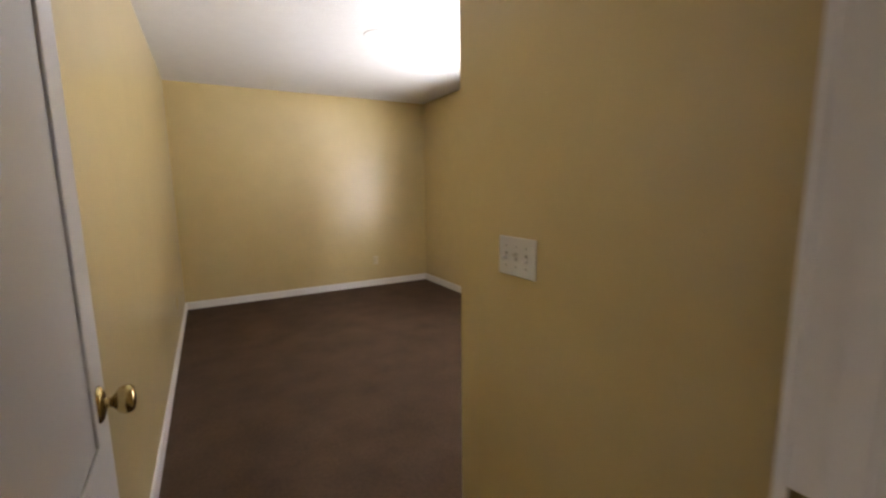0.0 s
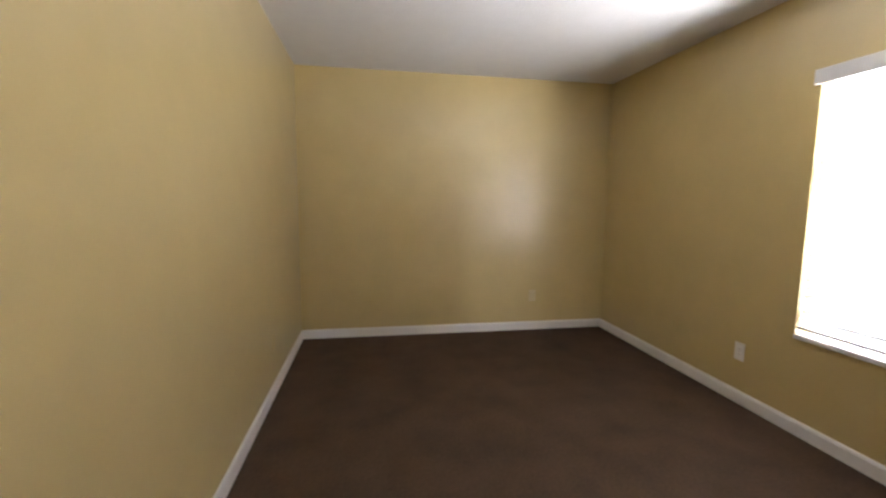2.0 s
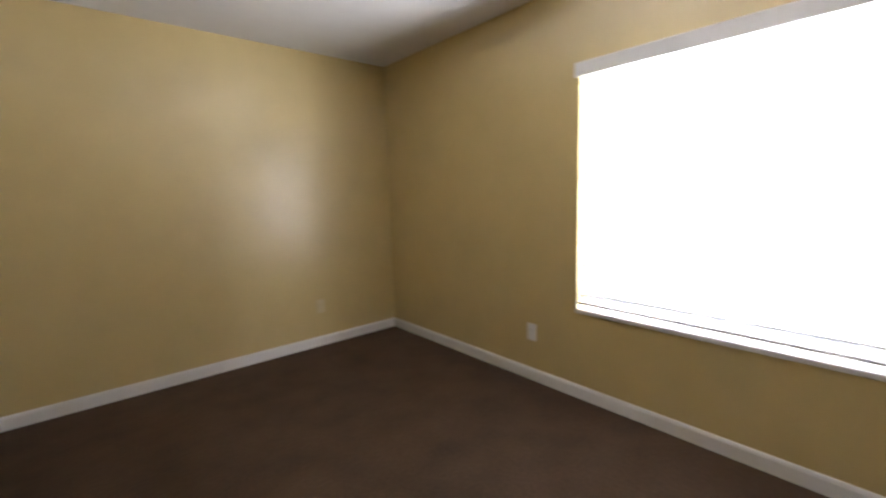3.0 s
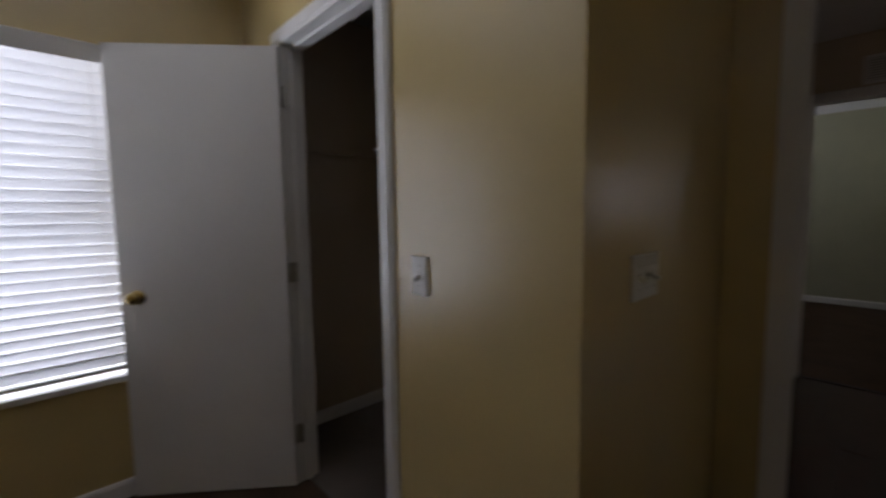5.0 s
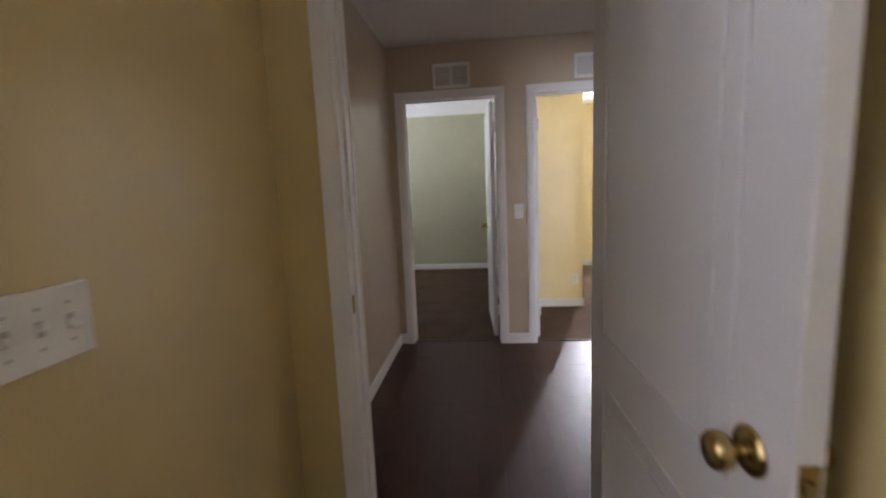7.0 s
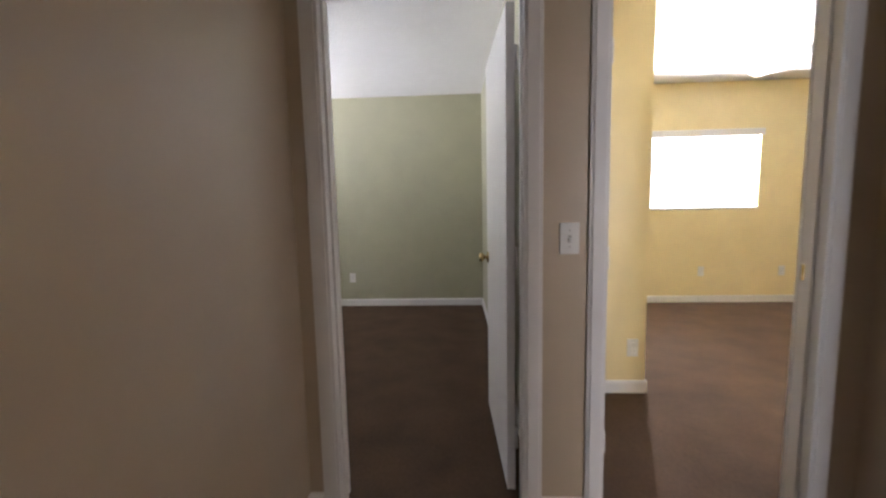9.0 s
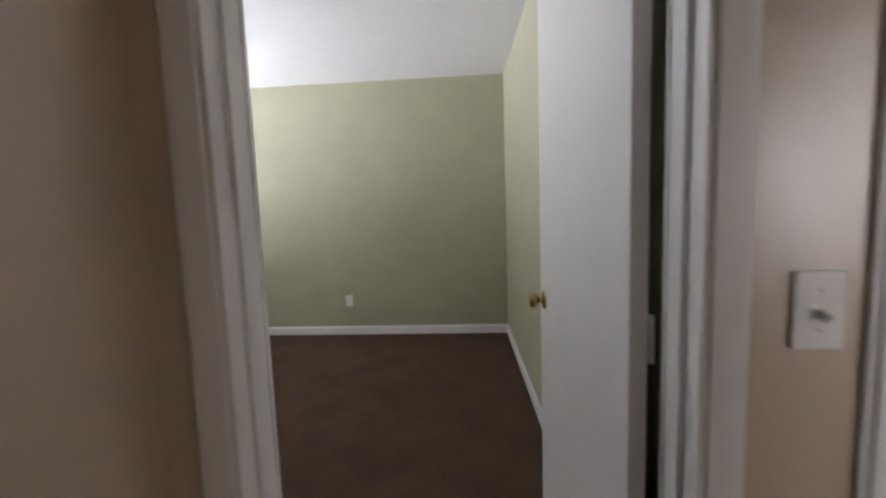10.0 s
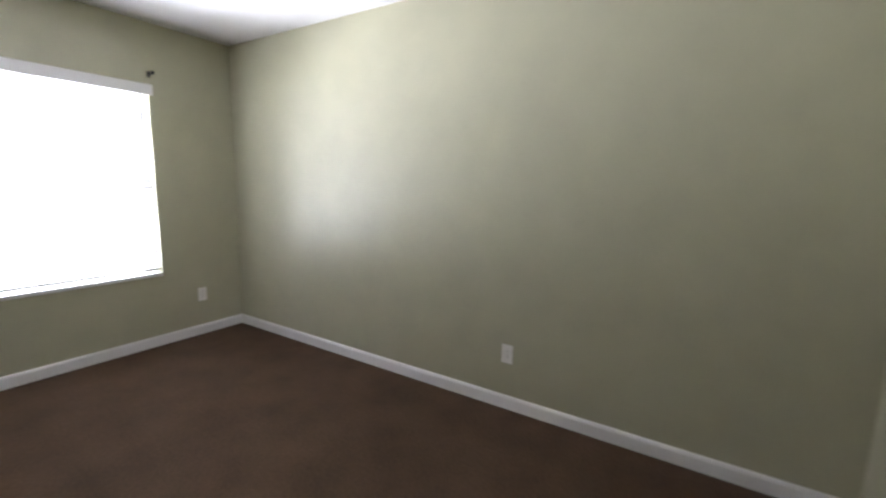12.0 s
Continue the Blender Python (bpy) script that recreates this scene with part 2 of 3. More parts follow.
def door(name, m, width, panels, label, knob_z=0.94, thick=0.035, mirrored=False, hinges=True):
    """A door leaf hinged at m's origin; along local x, thickness along y."""
    d = thing(name, m, label, "door", kind="structure")
    sg = -1 if mirrored else 1
    bm = box(bmesh.new(), 0.002, width, 0, sg * thick, 0.012, 2.005, 0.002)
    leaf = part("leaf", bm, DOORW, d)
    if panels:
        for face, out in ((0, -sg), (sg * thick, sg)):
            for z0, z1 in ((0.20, 0.74), (0.86, 1.88)):
                x0, x1 = 0.115, width - 0.115
                rb = bmesh.new()
                for a, b, c, e in ((x0, x1, z0, z0 + 0.022), (x0, x1, z1 - 0.022, z1), (x0, x0 + 0.022, z0 + 0.022, z1 - 0.022), (x1 - 0.022, x1, z0 + 0.022, z1 - 0.022)):
                    box(rb, a, b, face, face + out * 0.006, c, e, 0.0028)
                box(rb, x0 + 0.055, x1 - 0.055, face, face + out * 0.004, z0 + 0.055, z1 - 0.055, 0.0018)
                part("panel", rb, DOORW, leaf)
    knob_on(leaf, width - 0.072, knob_z, 0, -sg)
    knob_on(leaf, width - 0.072, knob_z, sg * thick, sg)
    part("latch_plate", box(bmesh.new(), width, width + 0.0015, sg * 0.006, sg * 0.029, knob_z - 0.028, knob_z + 0.028, 0.0004), BRASS, leaf, "brass latch plate")
    part("latch_bolt", box(bmesh.new(), width + 0.0015, width + 0.009, sg * 0.011, sg * 0.024, knob_z - 0.009, knob_z + 0.009, 0.002), BRASS, leaf)
    if hinges:
        for z in (0.25, 1.02, 1.80):
            hb = lathe(bmesh.new(), [(0.006, -0.045), (0.006, 0.045)], pose(-0.003, -sg * 0.003, z), 12)
            box(hb, -0.0005, 0.0025, 0, sg * 0.031, z - 0.045, z + 0.045)
            box(hb, -0.031, 0.0, -sg * 0.004, -sg * 0.001, z - 0.045, z + 0.045) if name == "door_2" else None
            part("hinge", hb, STEEL if name == "door_2" else DOORW, leaf)
    return d


def plate_box(label, category, m, wide, tall, kind_of, gang=1):
    """A wall plate, local x along the wall, local y out of it."""
    name = "light_switch" if kind_of == "switch" else "outlet"
    t = thing(name, m, label, category)
    part("cover_plate", box(bmesh.new(), -wide / 2, wide / 2, 0.0, 0.008 if kind_of == "switch" else 0.006, -tall / 2, tall / 2, 0.0025), PLASTIC, t)
    for g in range(gang):
        cx = (g - (gang - 1) / 2) * 0.046
        if kind_of == "switch":
            # thin grey plate, coloured for the shade round the toggle
            part("toggle_gap_shade", box(bmesh.new(), cx - 0.0055, cx + 0.0055, 0.0075, 0.0084, -0.012, 0.012), STEEL, t, "grey plate for the shade in the toggle gap")
            tb = box(bmesh.new(), cx - 0.0045, cx + 0.0045, 0.0, 0.023, -0.005, 0.005, 0.0015)
            tg = part("toggle", tb, PLASTIC, t)
            tg.matrix_local = pose(0, 0.004, 0, 28 if g % 2 else -28, 0, 0)
            for z in (-0.030, 0.030):
                part("screw", lathe(bmesh.new(), [(0.003, 0), (0.003, 0.001)], Matrix.Translation((cx, 0.008, z)) @ pose(0, 0, 0, -90, 0, 0), 10), STEEL, t)
        else:
            for z in (-0.0195, 0.0195):
                r = part("receptacle", box(bmesh.new(), -0.016, 0.016, 0.006, 0.009, z - 0.0135, z + 0.0135, 0.003), PLASTIC, t)
                for sx, hh in ((-0.006, 0.004), (0.006, 0.0032)):
                    # raised near-black slips, their colour stands for the shade in the slots
                    part("slot", box(bmesh.new(), sx - 0.001, sx + 0.001, 0.009, 0.0094, z - hh + 0.002, z + hh + 0.002), SLOT, r)
            part("screw", lathe(bmesh.new(), [(0.003, 0), (0.003, 0.0012)], Matrix.Translation((0, 0.006, 0)) @ pose(0, 0, 0, -90, 0, 0), 10), STEEL, t)
    return t


FACING = {"+x": -90, "-x": 90, "+y": 0, "-y": 180}


def outlet(x, y, z, way, label, coat=None):
    t = plate_box(label, "outlet", pose(x, y, z, 0, 0, FACING[way]), 0.072, 0.117, "outlet")
    if coat:
        for o in t.children_recursive:
            o.data.materials[0] = coat
    return t


def switch(x, y, z, way, label, gang=1):
    return plate_box(label, "light switch", pose(x, y, z, 0, 0, FACING[way]), 0.072 + 0.046 * (gang - 1), 0.117, "switch", gang)


def window(name, m, wide, z0, z1, depth, label):
    """A vinyl window seen from inside: local x along the wall, y outwards, origin on the wall's face at floor level."""
    w = thing(name, m, label, "window", kind="structure")
    h2 = wide / 2
    part("window_sill", box(bmesh.new(), -h2 + 0.001, h2 - 0.001, -0.012, depth - 0.055, z0 - 0.022, z0 + 0.004, 0.004), WHITE, w)
    fr = bmesh.new()
    y0, y1 = depth - 0.055, depth - 0.005
    for a, b, c, d in ((-h2, h2, z0 + 0.0, z0 + 0.05), (-h2, h2, z1 - 0.05, z1), (-h2, -h2 + 0.05, z0 + 0.05, z1 - 0.05), (h2 - 0.05, h2, z0 + 0.05, z1 - 0.05)):
        box(fr, a, b, y0, y1, c, d, 0.003)
    f = part("window_frame", fr, VINYL, w)
    mid = (z0 + z1) / 2
    part("meeting_rail", box(bmesh.new(), -h2 + 0.05, h2 - 0.05, y0 + 0.008, y1 - 0.008, mid - 0.022, mid + 0.022, 0.003), VINYL, f)
    part("mullion", box(bmesh.new(), -0.03, 0.03, y0 + 0.006, y1 - 0.006, z0 + 0.05, z1 - 0.05, 0.003), VINYL, f)
    for a, b in ((-h2 + 0.05, -0.03), (0.03, h2 - 0.05)):
        for c, d in ((z0 + 0.05, mid - 0.022), (mid + 0.022, z1 - 0.05)):
            p = part("pane", box(bmesh.new(), a, b, y0 + 0.022, y0 + 0.026, c, d), GLASS, f)
            p.visible_shadow = False
    return w


def blind(m, wide, z0, z1, tilt, label, wand_side, pitch=0.046, out=0.03, gap=0.0, slat=SLAT):
    """A horizontal slatted blind hung in a window's recess: local x along the wall, y outwards."""
    t = thing("window_blind", m, label, "blind")
    h2 = wide / 2 - 0.006
    low = -h2 + gap
    part("valance", box(bmesh.new(), -wide / 2 - 0.018, wide / 2 + 0.018, -0.030, -0.016, z1 - 0.062, z1 + 0.016, 0.004), WHITE, t, "white moulded blind valance")
    part("headrail", box(bmesh.new(), -h2, h2, out - 0.028, out + 0.028, z1 - 0.045, z1 - 0.002, 0.002), PLASTIC, t)
    part("bottom_rail", box(bmesh.new(), low, h2, out - 0.025, out + 0.025, z0 + 0.030, z0 + 0.046, 0.004), PLASTIC, t)
    sb = bmesh.new()
    rows = []
    for i in range(7):
        u = -0.025 + 0.05 * i / 6
        rows.append((u, 0.0035 * (1 - (u / 0.025) ** 2)))
    top = [[sb.verts.new((x, u, v + 0.0013)) for u, v in rows] for x in (low, h2)]
    bot = [[sb.verts.new((x, u, v - 0.0013)) for u, v in rows] for x in (low, h2)]
    for i in range(6):
        sb.faces.new((top[0][i], top[1][i], top[1][i + 1], top[0][i + 1])).smooth = True
        sb.faces.new((bot[0][i], bot[0][i + 1], bot[1][i + 1], bot[1][i])).smooth = True
    for k in (0, 1):
        for i in range(6):
            sb.faces.new((top[k][i], top[k][i + 1], bot[k][i + 1], bot[k][i]))
    for i in (0, 6):
        sb.faces.new((top[0][i], top[1][i], bot[1][i], bot[0][i]))
    bmesh.ops.recalc_face_normals(sb, faces=sb.faces[:])
    first = part("slat", sb, slat, t)
    n = int((z1 - 0.06 - z0 - 0.062) / pitch)
    rnd = random.Random(5)
    for i in range(n + 1):
        s = first if i == 0 else new("slat", first.data)
        s.parent = t
        s.matrix_local = pose(0, out, z0 + 0.074 + i * (z1 - 0.062 - z0 - 0.074) / n, tilt + rnd.uniform(-1.5, 1.5), rnd.uniform(-0.06, 0.06), 0)
    for cx in (-h2 * 0.82, 0.0, h2 * 0.82):
        for cy in (out - 0.027, out + 0.027):
            part("ladder_cord", box(bmesh.new(), cx - 0.0012, cx + 0.0012, cy - 0.0008, cy + 0.0008, z0 + 0.046, z1 - 0.045), PLASTIC, t)
    part("wand", lathe(bmesh.new(), [(0.004, -0.62), (0.0045, -0.60), (0.0035, 0.0)], pose(wand_side * (h2 - 0.06), out - 0.040, z1 - 0.05), 8), VINYL, t, "clear plastic tilt wand")
    return t


# ---- structure: bedroom with the long yellow wall ----
W, L, TOP = 3.0, 5.16, 2.62
EX = 0.17                     # outer walls
slab("floor_bedroom", -0.02, W + 0.02, -0.015, L + 0.02, -0.12, 0.0, CARPET, "dark brown cut-pile carpet, slightly worn", "carpet")
slab("ceiling_bedroom", -0.1, W + EX, -0.06, L + 0.1, 2.45, 2.60, CEIL, "white textured ceiling", "ceiling")
wall("wall_bedroom_west", "y", -0.055, L + 0.1, -0.10, 0.0, TOP, YELLOW, "long plain mustard yellow painted wall")
wall("wall_bedroom_north", "x", 0.0, W, L, L + 0.1, TOP, YELLOW, "mustard yellow painted end wall")
WA0, WA1, WAB, WAT = 1.56, 3.146, 0.565, 1.985
wall("wall_bedroom_east", "y", -0.055, L + 0.1, W, W + EX, TOP, YELLOW, "mustard yellow painted window wall", [(WA0, WA1, WAB, WAT)])
D0, D1, HEAD = 0.085, 0.88, 2.02
wall("wall_bedroom_south", "x", 0.0, W, -0.055, 0.0, TOP, YELLOW, "mustard yellow painted wall with the bedroom door", [(D0 - 0.016, D1 + 0.016, 0, HEAD + 0.016)])
CX, CY = 1.095, 1.087
C0, C1 = 1.80, 2.535
slab("floor_closet", CX + 0.1, W, 0.0, CY - 0.05, -0.02, 0.005, CLOSET_CARPET, "pale brown carpet inside the closet", "carpet")
wall("wall_closet_side", "y", 0.0, CY, CX, CX + 0.1, TOP, YELLOW, "short yellow closet side wall with orange-peel texture")
wall("wall_closet_front", "x", CX + 0.1, W, CY - 0.1, CY, TOP, YELLOW, "yellow painted closet front wall", [(C0 - 0.016, C1 + 0.016, 0, HEAD + 0.016)])

baseboard("y", 0.83, L - 0.013, 0.0, 1)
baseboard("x", 0.0, W, L, -1)
baseboard("y", CY, L - 0.013, W, -1)
baseboard("x", D1 + 0.066, CX, 0.0, 1)
baseboard("y", 0.013, CY + 0.013, CX, -1)
baseboard("x", CX, C0 - 0.066, CY, 1)
baseboard("x", C1 + 0.066, W - 0.013, CY, 1)
baseboard("y", 0.012, CY - 0.1, W - 0.012, -1)
baseboard("x", CX + 0.112, W - 0.025, 0.012, 1)
for nm, x0, x1, y0, y1 in (("wall_closet_east", W - 0.012, W, 0.0, CY - 0.1), ("wall_closet_back", CX + 0.1, W - 0.012, 0.0, 0.012), ("wall_closet_inner", CX + 0.1, CX + 0.112, 0.012, CY - 0.1)):
    slab(nm, x0, x1, y0, y1, 0.0, 2.45, BEIGE, "plain beige wall inside the closet", "wall")

frame_1 = thing("door_frame", pose(0, 0, 0), "white painted door frame between bedroom and hall", "door frame", kind="structure")
casing_face(frame_1, "x", D0, D1, HEAD, 0.0, 1)
casing_face(frame_1, "x", D0, D1, HEAD, -0.11, -1)
jambs(frame_1, "x", D0 - 0.016, D1 + 0.016, HEAD + 0.016, -0.1098, -0.0002, -0.055)
part("strike_plate", box(bmesh.new(), D1 - 0.0012, D1 + 0.0005, -0.032, -0.004, 0.905, 0.965), BRASS, frame_1, "brass strike plate")
frame_2 = thing("door_frame", pose(0, 0, 0), "white painted closet door frame", "door frame", kind="structure")
casing_face(frame_2, "x", C0, C1, HEAD, CY, 1)
jambs(frame_2, "x", C0 - 0.016, C1 + 0.016, HEAD + 0.016, CY - 0.0998, CY - 0.0002, CY - 0.055)

door("door_1", pose(D0 + 0.003, 0.004, 0, 0, 0, 92.0), 0.81, True, "white two-panel interior door standing wide open, brass knob", 0.935, mirrored=True)
door("door_2", pose(C1 - 0.003, CY + 0.004, 0, 0, 0, 51.5), 0.715, False, "plain white flush closet door standing open", 0.93, mirrored=False)

# window and blind of the bedroom
WAC = (WA0 + WA1) / 2
window("window_1", pose(W, WAC, 0, 0, 0, -90), WA1 - WA0, WAB, WAT, EX, "white vinyl window behind a slatted blind")
blind(pose(W, WAC, 0, 0, 0, -90), WA1 - WA0, WAB, WAT, -63, "white horizontal slatted blind, lowered and nearly closed", -1)

# closet
shelf = thing("closet_shelf", pose(0, 0, 0), "white closet shelf with hanging pole", "shelf")
part("board", box(bmesh.new(), CX + 0.113, W - 0.013, 0.0125, 0.31, 1.685, 1.703, 0.002), WHITE, shelf)
part("cleat", box(bmesh.new(), CX + 0.113, W - 0.037, 0.0125, 0.031, 1.60, 1.685, 0.002), WHITE, shelf)
part("cleat", box(bmesh.new(), W - 0.036, W - 0.012, 0.032, 0.98, 1.64, 1.685, 0.002), BEIGE, shelf)
part("pole", lathe(bmesh.new(), [(0.016, 0), (0.016, W - CX - 0.15)], pose(CX + 0.113, 0.27, 1.63, 0, 90, 0), 16), WOOD, shelf, "wooden hanging pole")

switch(CX, 0.765, 1.116, "-x", "white triple toggle switch on the closet side wall", 3)
switch(1.613, CY, 1.10, "+y", "white single toggle switch beside the closet door")
outlet(2.241, L, 0.35, "-y", "almond outlet low on the yellow end wall", ALMOND)
outlet(W, 3.48, 0.34, "-x", "white outlet below the bedroom window")
outlet(0.0, 4.05, 0.35, "+x", "outlet painted over in the wall's yellow", YELLOW)
cover = thing("ceiling_cover", pose(1.52, 2.93, 2.45, 180, 0, 0), "round white blank cover on the bedroom ceiling", "ceiling cover")
part("cover_disc", lathe(bmesh.new(), [(0.11, 0.0), (0.109, 0.003), (0.10, 0.004), (0.02, 0.0045)], pose(0, 0, 0)), CEIL, cover)

# ---- structure: hall ----
HX0, HX1, HY = -0.90, 1.20, -2.16
HT = 2.44
slab("floor_hall", HX0 - 0.05, HX1 + 0.05, HY - 0.055, -0.015, -0.12, -0.012, STRIP, "dark laminate floor of the hall", "floor")
slab("ceiling_hall", HX0 - 0.1, HX1 + 0.1, HY - 0.055, -0.055, HT, HT + 0.12, CEIL, "white textured hall ceiling", "ceiling")
wall("wall_hall_north", "x", HX0 - 0.1, HX1 + 0.1, -0.11, -0.055, TOP, BEIGE, "beige painted hall wall", [(D0 - 0.016, D1 + 0.016, 0, HEAD + 0.016)])
wall("wall_hall_east", "y", HY, -0.11, HX1, HX1 + 0.1, TOP, BEIGE, "plain beige painted hall wall")
B0, B1 = -1.41, -0.30
wall("wall_hall_west", "y", HY, 0.0, HX0 - 0.1, HX0, TOP, BEIGE, "beige painted hall wall with an open doorway", [(B0 - 0.016, B1 + 0.016, 0, HEAD + 0.016)])
G0, G1 = 0.335, 1.076
Y0, Y1 = -0.728, 0.038
wall("wall_hall_south", "x", HX0 - 0.1, HX1 + 0.1, HY - 0.055, HY, TOP, BEIGE, "beige painted hall wall with two bedroom doorways", [(G0 - 0.016, G1 + 0.016, 0, HEAD + 0.016), (Y0 - 0.016, Y1 + 0.016, 0, HEAD + 0.016)])
for tag, o0, o1, lab in (("green", G0, G1, "white painted door frame of the green bedroom"), ("yellow", Y0, Y1, "white painted door frame of the bright yellow bedroom")):
    f = thing("door_frame", pose(0, 0, 0), lab, "door frame", kind="structure")
    casing_face(f, "x", o0, o1, HEAD, HY, 1)
    casing_face(f, "x", o0, o1, HEAD, HY - 0.11, -1, 0.035)
    jambs(f, "x", o0 - 0.016, o1 + 0.016, HEAD + 0.016, HY - 0.1098, HY - 0.0002, HY - 0.055)
    if tag == "yellow":
        part("strike_plate", box(bmesh.new(), o0 - 0.0005, o0 + 0.0014, HY - 0.10, HY - 0.072, 0.925, 0.985), BRASS, f, "brass strike plate")
    part("threshold", box(bmesh.new(), o0, o1, HY - 0.075, HY - 0.035, -0.001, 0.006, 0.002), STRIP, f, "dark bronze carpet strip")
part("threshold", box(bmesh.new(), D0, D1, -0.035, 0.005, -0.001, 0.006, 0.002), STRIP, frame_1, "dark bronze carpet strip")
f = thing("door_frame", pose(0, 0, 0), "white painted frame of an open doorway in the hall", "door frame", kind="structure")
casing_face(f, "y", B0, B1, HEAD, HX0, 1)
jambs(f, "y", B0 - 0.016, B1 + 0.016, HEAD + 0.016, HX0 - 0.0998, HX0 - 0.0002, HX0 - 0.045)
# side room and its window are unseen, added to carry light into the hall
slab("floor_side_room", -3.4, HX0 - 0.05, -2.10, 2.42, -0.12, 0.0, CARPET, "brown carpet of the unseen, added side room", "carpet")
slab("ceiling_side_room", -3.5, HX0 - 0.1, -2.15, 2.5, HT, HT + 0.12, CEIL, "white ceiling of the unseen, added side room", "ceiling")
wall("wall_side_east", "y", 0.0, 2.4, HX0 - 0.1, HX0, TOP, BEIGE, "plain beige wall of the unseen, added side room")
wall("wall_side_south", "x", -3.4, HX0 - 0.1, -2.155, -2.105, TOP, BEIGE, "plain beige wall of the unseen, added side room")
wall("wall_side_west", "y", -2.155, 2.57, -3.5, -3.4, TOP, BEIGE, "plain beige wall of the unseen, added side room")
wall("wall_side_north", "x", -3.4, HX0, 2.4, 2.57, TOP, BEIGE, "beige wall of the unseen side room, with its added window", [(-3.25, -1.05, 0.65, 2.25)])
window("window_4", pose(-2.15, 2.4, 0), 2.2, 0.65, 2.25, EX, "white vinyl window of the unseen side room, added to light the hall")

baseboard("y", HY + 0.013, -0.11, HX1, -1)
baseboard("y", HY + 0.013, B0 - 0.066, HX0, 1)
baseboard("y", B1 + 0.066, -0.11, HX0, 1)
baseboard("x", HX0, Y0 - 0.066, HY, 1)
baseboard("x", Y1 + 0.066, G0 - 0.066, HY, 1)
baseboard("x", G1 + 0.066, HX1, HY, 1)
baseboard("x", HX0 + 0.013, D0 - 0.066, -0.11, -1)
baseboard("x", D1 + 0.066, HX1 - 0.013, -0.11, -1)

switch(0.172, HY, 1.108, "+y", "white single toggle switch between the two doorways")


def vent(x, z, wide, tall, label):
    """A louvred air grille on the hall's south wall."""
    v = thing("air_grille", pose(x, HY, z), label, "vent", "air grilles over the doorways")
    fr = bmesh.new()
    w2, t2, b = wide / 2, tall / 2, 0.020
    for a, c, d, e in ((-w2, w2, -t2, -t2 + b), (-w2, w2, t2 - b, t2), (-w2, -w2 + b, -t2 + b, t2 - b), (w2 - b, w2, -t2 + b, t2 - b), (-0.008, 0.008, -t2 + b, t2 - b)):
        box(fr, a, c, 0, 0.012, d, e, 0.002)
    part("frame", fr, WHITE, v)
    # grey sheet coloured for the shade between the louvres
    part("backing", box(bmesh.new(), -w2 + 0.01, w2 - 0.01, 0.0005, 0.002, -t2 + 0.01, t2 - 0.01), GRILLE_SHADE, v)
    n = 9
    sb = box(bmesh.new(), -w2 + b, w2 - b, -0.0045, 0.0045, -0.0008, 0.0008)
    first = part("louvre", sb, PLASTIC, v)
    for i in range(n):
        s = first if i == 0 else new("louvre", first.data)
        s.parent = v
        s.matrix_local = pose(0, 0.0065, -t2 + b + (i + 0.5) * (tall - 2 * b) / n, 38, 0, 0)
    return v


vent(0.680, 2.192, 0.292, 0.186, "white louvred air grille above the green bedroom doorway")
vent(-0.410, 2.200, 0.292, 0.180, "white louvred air grille above the yellow bedroom doorway")
det = thing("smoke_detector", pose(0.67, -1.17, HT, 180, 0, 0), "round white smoke detector on the hall ceiling", "smoke detector")
part("base", lathe(bmesh.new(), [(0.068, 0.0), (0.068, 0.008), (0.064, 0.010)], pose(0, 0, 0)), PLASTIC, det)
part("cover", lathe(bmesh.new(), [(0.062, 0.010), (0.058, 0.026), (0.044, 0.034), (0.010, 0.036)], pose(0, 0, 0)), PLASTIC, det)
can = thing("ceiling_box", pose(0.19, -1.19, HT, 180, 0, 0), "open dark lamp box in the hall ceiling, no lamp", "lamp box")
part("rim", lathe(bmesh.new(), [(0.052, 0.0), (0.052, 0.002), (0.047, 0.003)], pose(0, 0, 0)), STEEL, can)
# flat near-black disc, its colour stands in for the shade inside the box
part("cavity_shade", lathe(bmesh.new(), [(0.046, 0.0030), (0.046, 0.0036)], pose(0, 0, 0)), SLOT, can, "dark disc for the shade inside the box")

# ---- structure: green bedroom ----
GX0, GX1, GY = 0.366, 4.706, -5.645
SY = HY - 0.055
slab("floor_green_bedroom", GX0 - 0.13, GX1 + 0.02, GY - 0.02, SY, -0.12, 0.0, CARPET, "dark brown cut-pile carpet of the green bedroom", "carpet")
slab("ceiling_green_bedroom", GX0 - 0.13, GX1 + EX, GY - 0.1, SY, 2.50, 2.62, CEIL, "white textured ceiling of the green bedroom", "ceiling")
wall("wall_green_north", "x", GX0 - 0.13, GX1, HY - 0.11, SY, TOP, GREEN, "sage green painted wall with the doorway", [(G0 - 0.016, G1 + 0.016, 0, HEAD + 0.016)])
ASKEW = Matrix.Translation((GX0, GY, 0)) @ pose(0, 0, 0, 0, 0, 1.8) @ Matrix.Translation((-GX0, -GY, 0))    # this wall is not quite square
side = wall("wall_green_west", "y", GY, HY - 0.11, GX0 - 0.13, GX0, TOP, GREEN, "sage green painted side wall")
side.matrix_world = ASKEW
wall("wall_green_south", "x", GX0 - 0.13, GX1 + EX, GY - EX, GY, TOP, GREEN, "plain sage green painted wall")
WG0, WG1, WGB, WGT = -4.985, -3.59, 0.595, 2.032
wall("wall_green_east", "y", GY, SY, GX1, GX1 + EX, TOP, GREEN, "sage green painted window wall", [(WG0, WG1, WGB, WGT)])
baseboard("x", GX0, GX1, GY, 1)
